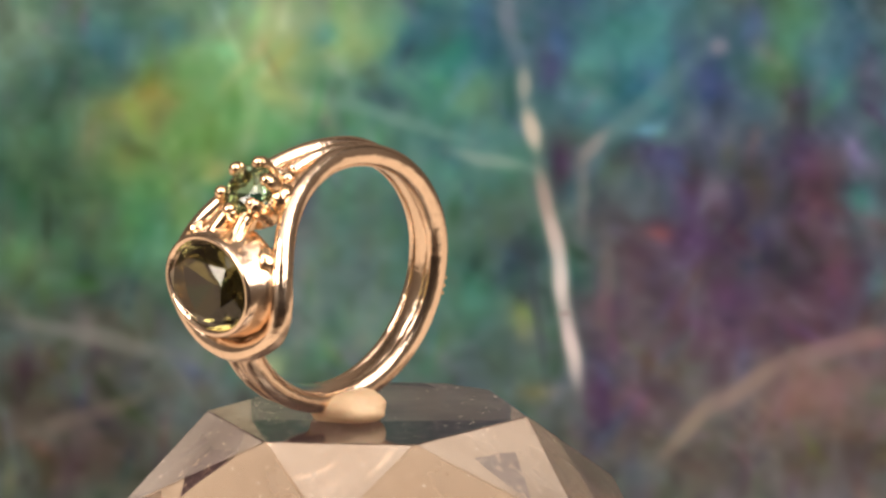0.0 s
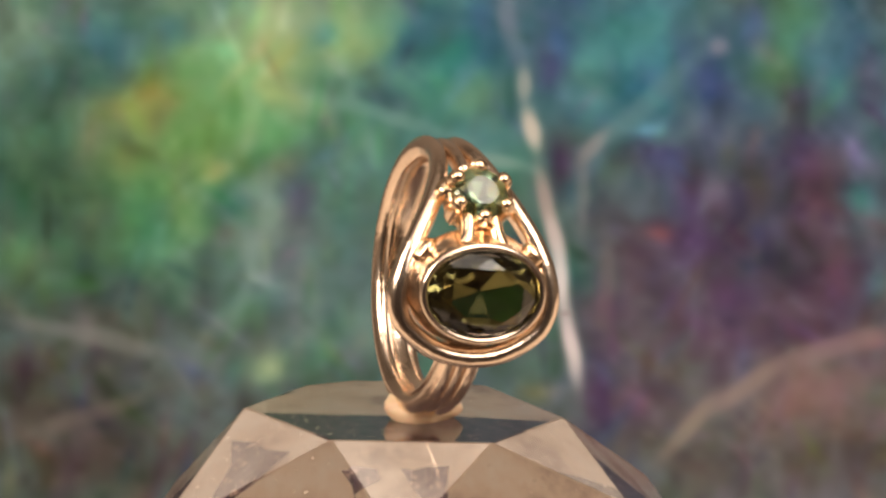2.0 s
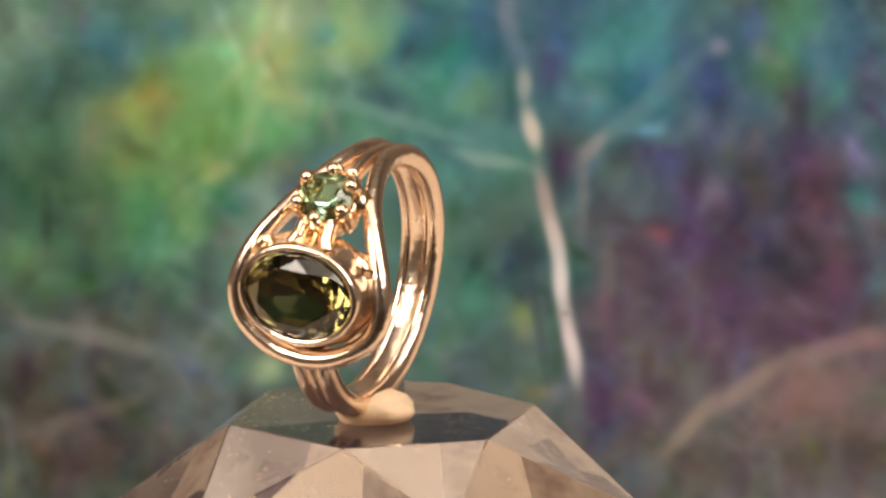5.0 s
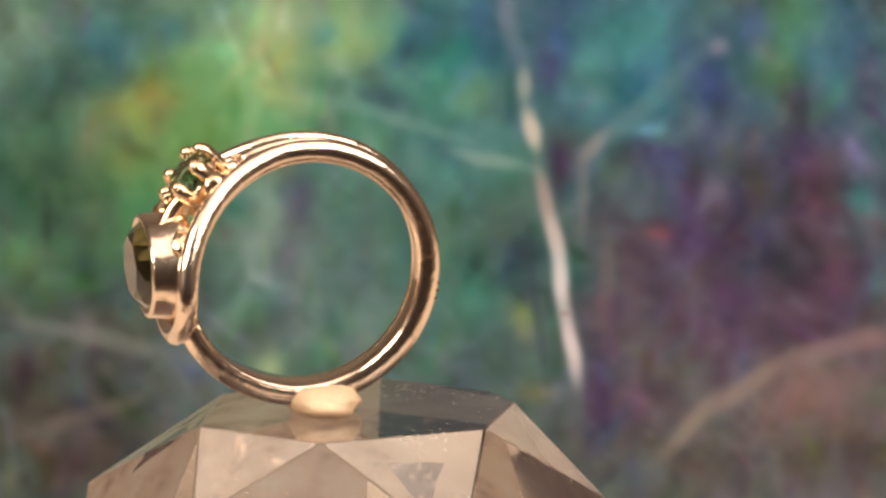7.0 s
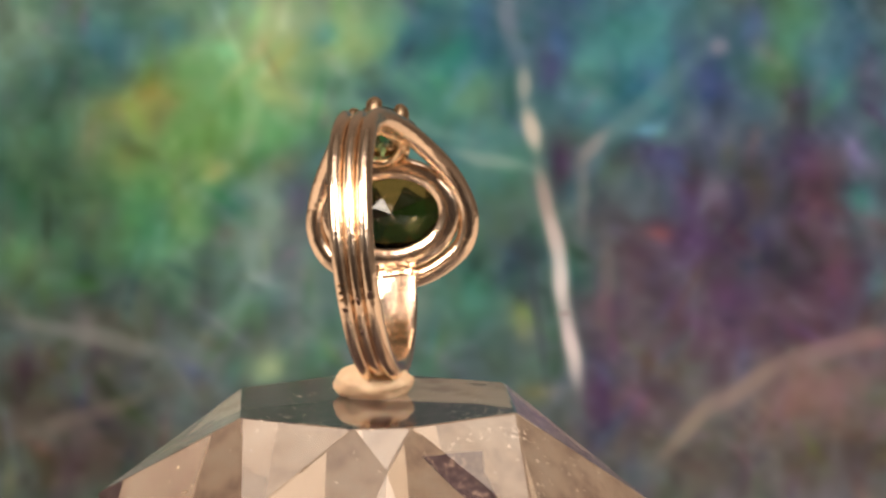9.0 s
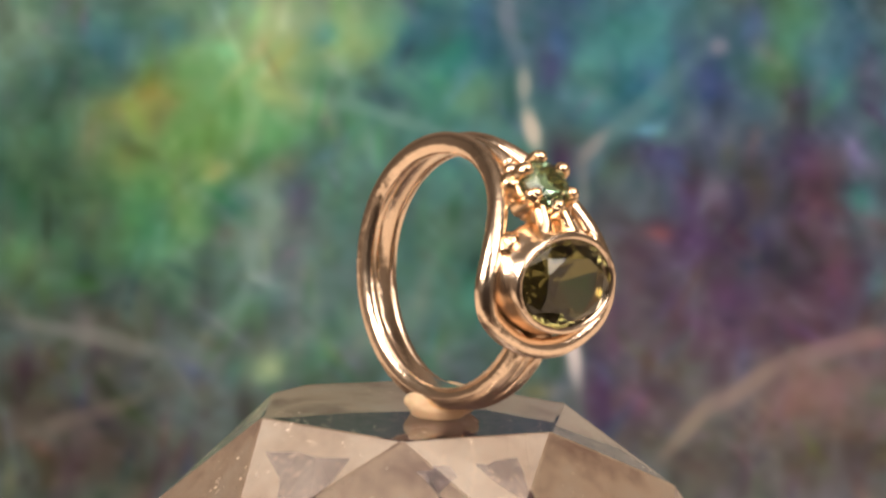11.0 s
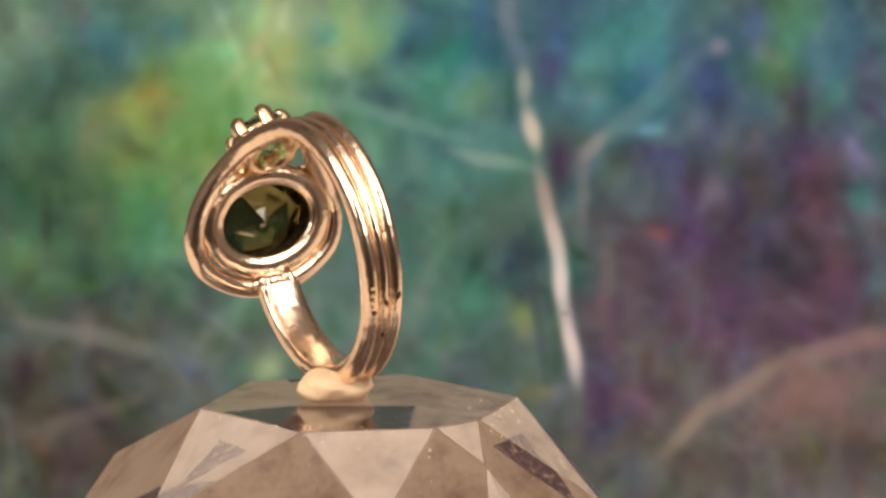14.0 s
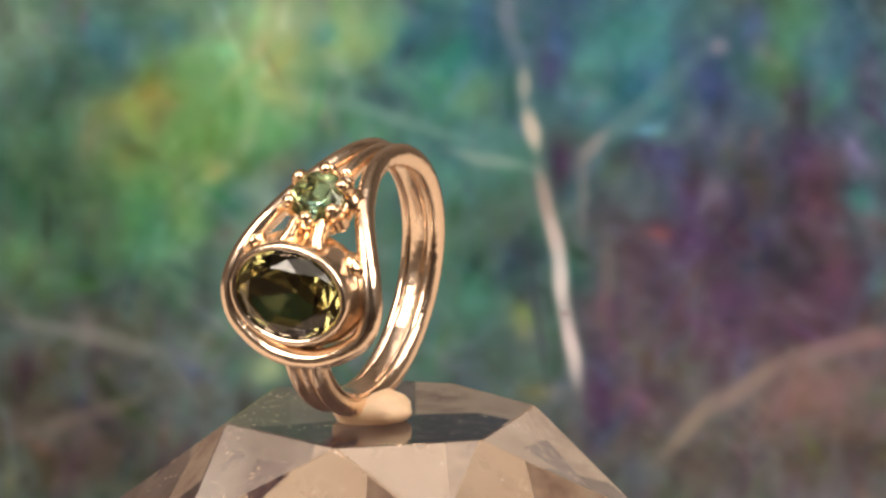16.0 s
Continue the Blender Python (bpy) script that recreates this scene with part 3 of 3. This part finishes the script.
def build_ring():
    ring = new("ring")
    outward = lambda p: Vector((0, p.y, p.z)).normalized()
    # the two outer wires run round the finger and open into a teardrop about the large stone
    for s in (1, -1):
        pts = [on_circle(f, (1.12 + 0.13 * math.cos(radians(f))) * s) for f in range(249, 8, -12)]
        pts += [on_circle(f, x * s, r) for f, x, r in ((-4, 1.35, 10.55), (-15, 1.65, 10.55), (-27, 2.2, 10.55), (-39, 2.95, 10.6), (-51, 3.9, 10.65),
                                                       (-63, 4.98, 10.7), (-76, 5.95, 10.7), (-89, 6.42, 10.7))]
        pts += [Vector(q) * MM for q in ((5.8 * s, -10.75, -2.0), (4.05 * s, -10.85, -3.5), (2.0 * s, -10.9, -4.4), (0.0, -10.9, -4.65), (-0.6 * s, -10.9, -4.62))]
        bm = bmesh.new()
        tube(bm, catmull(pts, 8), None, outward,
             lambda f: ((0.67 + 0.17 * min(1, max(0, (f - 0.6) * 5))) * MM, (0.95 - 0.05 * min(1, max(0, (f - 0.6) * 5))) * MM))
        part("wire", bm, GOLD, ring, "polished rose-gold wire opening into a teardrop")
    bm = bmesh.new()
    tube(bm, catmull([on_circle(f, 0, 10.5) for f in range(249, -28, -12)], 6), None, outward, lambda f: (0.56 * MM, 0.86 * MM))
    part("centre_wire", bm, GOLD, ring)
    bm = bmesh.new()
    tube(bm, catmull([on_circle(f, 0, 9.86) for f in range(246, -8, -12)], 6), None, outward, lambda f: ((1.75 - 0.85 * min(1, max(0, (f - 0.22) * 6))) * MM, (0.34 - 0.1 * min(1, max(0, (f - 0.22) * 6))) * MM), 20)
    part("lining", bm, GOLD, ring, "smooth gold inside of the band")
    for x in (-0.65, 0.65):
        bm = bmesh.new()
        bmesh.ops.create_uvsphere(bm, u_segments=20, v_segments=12, radius=0.66 * MM, matrix=Matrix.Translation(on_circle(-32, x, 10.95)))
        part("bead", bm, GOLD, ring, "round gold bead above the small stone")
    # smooth saddle where the band meets the foot of the teardrop
    bm = bmesh.new()
    bmesh.ops.create_icosphere(bm, subdivisions=4, radius=1)
    for v in bm.verts:
        v.co = Vector((v.co.x * 2.0, v.co.y * 1.0, v.co.z * 0.85)) * MM
    bmesh.ops.transform(bm, matrix=Matrix.Translation(Vector((0, -10.0, -4.1)) * MM) @ pose(0, 0, 0, -20, 0, 0), verts=bm.verts)
    part("saddle", bm, GOLD, ring, "smooth gold saddle under the bezel")
    # stamped mark on the outside of one wire
    for k in range(3):
        bm = bmesh.new()
        bmesh.ops.create_cube(bm, size=1, matrix=Matrix.Translation(on_circle(99 + 3.2 * k, 1.12, 11.5)) @ pose(0, 0, 0, -99 - 3.2 * k, 0, 12) @ Matrix.Diagonal((0.6 * MM, 0.22 * MM, 0.12 * MM, 1)))
        part("stamp", bm, GOLD_CAST, ring, "tiny stamped bar", smooth=False)
    # dark tarnish spots beside the mark
    for f, x, wide, tall in ((110, 1.12, 0.34, 0.4), (104.5, -1.12, 0.3, 0.5), (107, 0.0, 0.2, 0.45), (122, 0.05, 0.2, 0.3)):
        bm = bmesh.new()
        bmesh.ops.create_icosphere(bm, subdivisions=2, radius=1, matrix=Matrix.Translation(on_circle(f, x, 11.36 if x else 11.26)) @ pose(0, 0, 0, -f, 0, 0) @ Matrix.Diagonal((wide * MM, tall * MM, 0.22 * MM, 1)))
        for v in bm.verts:
            v.co += Vector((noise.noise(v.co * 1800), noise.noise(v.co * 1800 + Vector((5, 5, 5))), 0)) * 0.00012
        part("tarnish_spot", bm, TARNISH, ring, "small dark tarnished spot")
    # bezel with the large stone
    at = Matrix.Translation(Vector((0.0, -0.1, 1.0)) * MM)
    bm = bmesh.new()
    prof = [(5.6, 4.5, 9.6), (5.85, 4.75, 9.9), (5.85, 4.75, 10.3), (5.72, 4.62, 10.9), (5.5, 4.4, 11.6), (5.34, 4.2, 12.2), (5.32, 4.17, 12.9), (5.2, 4.05, 13.15), (4.95, 3.8, 13.2),
            (4.7, 3.55, 13.05), (4.6, 3.45, 12.5), (4.5, 3.35, 10.6), (4.1, 2.95, 10.3), (4.05, 2.9, 9.9), (4.2, 3.05, 9.6), (4.9, 3.75, 9.5)]
    loft(bm, [oval(a * MM, b * MM, h * MM, 64) for a, b, h in prof], closed=True)
    part("bezel", bm, GOLD, ring, "smooth oval gold bezel").matrix_local = at
    part("large_stone", gem(4.72, 3.56, 0.68, 1.35, 2.5, 16), OLIVE_GEM, ring, "faceted oval olive-green stone", smooth=False).matrix_local = at @ Matrix.Translation((0, -12.8 * MM, 0))
    # small stone in six prongs
    up = 39
    seat = pose(0.0, -9.4 * MM, 8.45 * MM, -up, 0, 0) @ Matrix.Scale(1.15, 4)
    bm = bmesh.new()
    loft(bm, [oval((1.72 + 0.38 * math.cos(w)) * MM, (1.72 + 0.38 * math.cos(w)) * MM, (-1.95 + 0.42 * math.sin(w)) * MM, 36) for w in (2 * math.pi * k / 10 for k in range(10))], closed=True)
    part("basket", bm, GOLD_CAST, ring, "cast gold basket holding the small stone").matrix_local = seat
    bm = bmesh.new()
    loft(bm, [oval((1.98 + 0.2 * math.cos(w)) * MM, (1.98 + 0.2 * math.cos(w)) * MM, (-0.75 + 0.22 * math.sin(w)) * MM, 36) for w in (2 * math.pi * k / 10 for k in range(10))], closed=True)
    part("gallery_rail", bm, GOLD_CAST, ring).matrix_local = seat
    part("small_stone", gem(2.0, 2.0, 0.58, 0.6, 2.1), GREEN_GEM, ring, "round pale green faceted stone", smooth=False).matrix_local = seat
    for k in range(6):
        w = radians(60 * k + 30)
        d = Vector((math.cos(w), 0, math.sin(w)))
        bm = bmesh.new()
        pts = [d * 1.8 + Vector((0, 2.0, 0)), d * 2.02 + Vector((0, 0.9, 0)), d * 2.14 + Vector((0, -0.05, 0)), d * 1.98 + Vector((0, -0.45, 0))]
        tube(bm, catmull([q * MM for q in pts], 4), None, lambda p, d=d: d, lambda f: ((0.66 - 0.08 * f) * MM, (0.52 - 0.06 * f) * MM), 12)
        bmesh.ops.create_uvsphere(bm, u_segments=14, v_segments=8, radius=0.47 * MM, matrix=Matrix.Translation((d * 1.95 + Vector((0, -0.48, 0))) * MM))
        part("prong", bm, GOLD_CAST, ring, "rounded gold prong").matrix_local = seat
    # two short posts and a lip carry the basket on the bezel, with a dark gap between them
    for x in (-1.25, 1.25):
        bm = bmesh.new()
        tube(bm, catmull([Vector(q) * MM for q in ((x * 1.3, -11.5, 4.4), (x, -11.0, 5.2), (x * 0.85, -10.2, 6.3), (x * 0.8, -9.3, 7.2))], 5), None,
             lambda p: Vector((0, -1, 0.3)), lambda f: ((0.8 - 0.12 * math.sin(math.pi * f)) * MM, 0.9 * MM), 14)
        part("post", bm, GOLD_CAST, ring, "short cast gold post under the small stone")
    bm = bmesh.new()
    loft(bm, [[Vector((x, -11.25 + 0.95 * math.cos(w), 4.85 - 0.03 * x * x + 0.3 * math.sin(w))) * MM for w in (2 * math.pi * k / 16 for k in range(16))]
              for x in (-2.3, -1.6, -0.8, 0, 0.8, 1.6, 2.3)])
    part("lip", bm, GOLD_CAST, ring, "cast gold lip on the bezel's upper edge")
    # solder that joins bezel and wires
    for s in (1, -1):
        for x, y, z, rx, rz, turn in ((4.6, -10.7, 3.9, 0.6, 1.2, 38),):
            bm = bmesh.new()
            bmesh.ops.create_icosphere(bm, subdivisions=3, radius=1)
            for v in bm.verts:
                k = 1 + 0.25 * noise.noise(v.co * 1.9 + Vector((s * 2, z, 3)))
                v.co = Vector((v.co.x * rx * k, v.co.y * 0.9 * k, v.co.z * rz * k)) * MM
            bmesh.ops.transform(bm, matrix=Matrix.Translation(Vector((x * s, y, z)) * MM) @ pose(0, 0, 0, 0, -turn * s, 0), verts=bm.verts)
            part("solder_fillet", bm, GOLD_CAST, ring, "uneven gold solder between bezel and wire")
    # cast shoulders that hold the basket between the wires
    for s in (1, -1):
        bm = bmesh.new()
        bmesh.ops.create_icosphere(bm, subdivisions=3, radius=1)
        for v in bm.verts:
            k = 1 + 0.22 * noise.noise(v.co * 2.3 + Vector((s * 3, 0, 5)))
            v.co = Vector((v.co.x * 1.25 * k + 2.0 * s, v.co.y * 1.2 * k - 7.6, v.co.z * 1.15 * k + 8.1)) * MM
        part("shoulder", bm, GOLD_CAST, ring, "rough cast gold shoulder beside the small stone")
    tagged(ring, "rose-gold ring with oval olive stone and small green stone", "ring")
    return ring


ring = build_ring()
RING_AT = pose(1.28 * MM, -7.14 * MM, 12.23 * MM, 2.0, 6.56, -5.3)
PUTTY_AT = pose(1.2 * MM, -5.3 * MM, 1.01 * MM)


def motions():
    """The crystal turns on its axis and carries putty and ring."""
    for ob, at in ((crystal, Matrix()), (putty, PUTTY_AT), (ring, RING_AT)):
        walk(ob, [(t, pose(0, 0, 0, 0, 0, a) @ at) for t, a in TURNS])


motions()
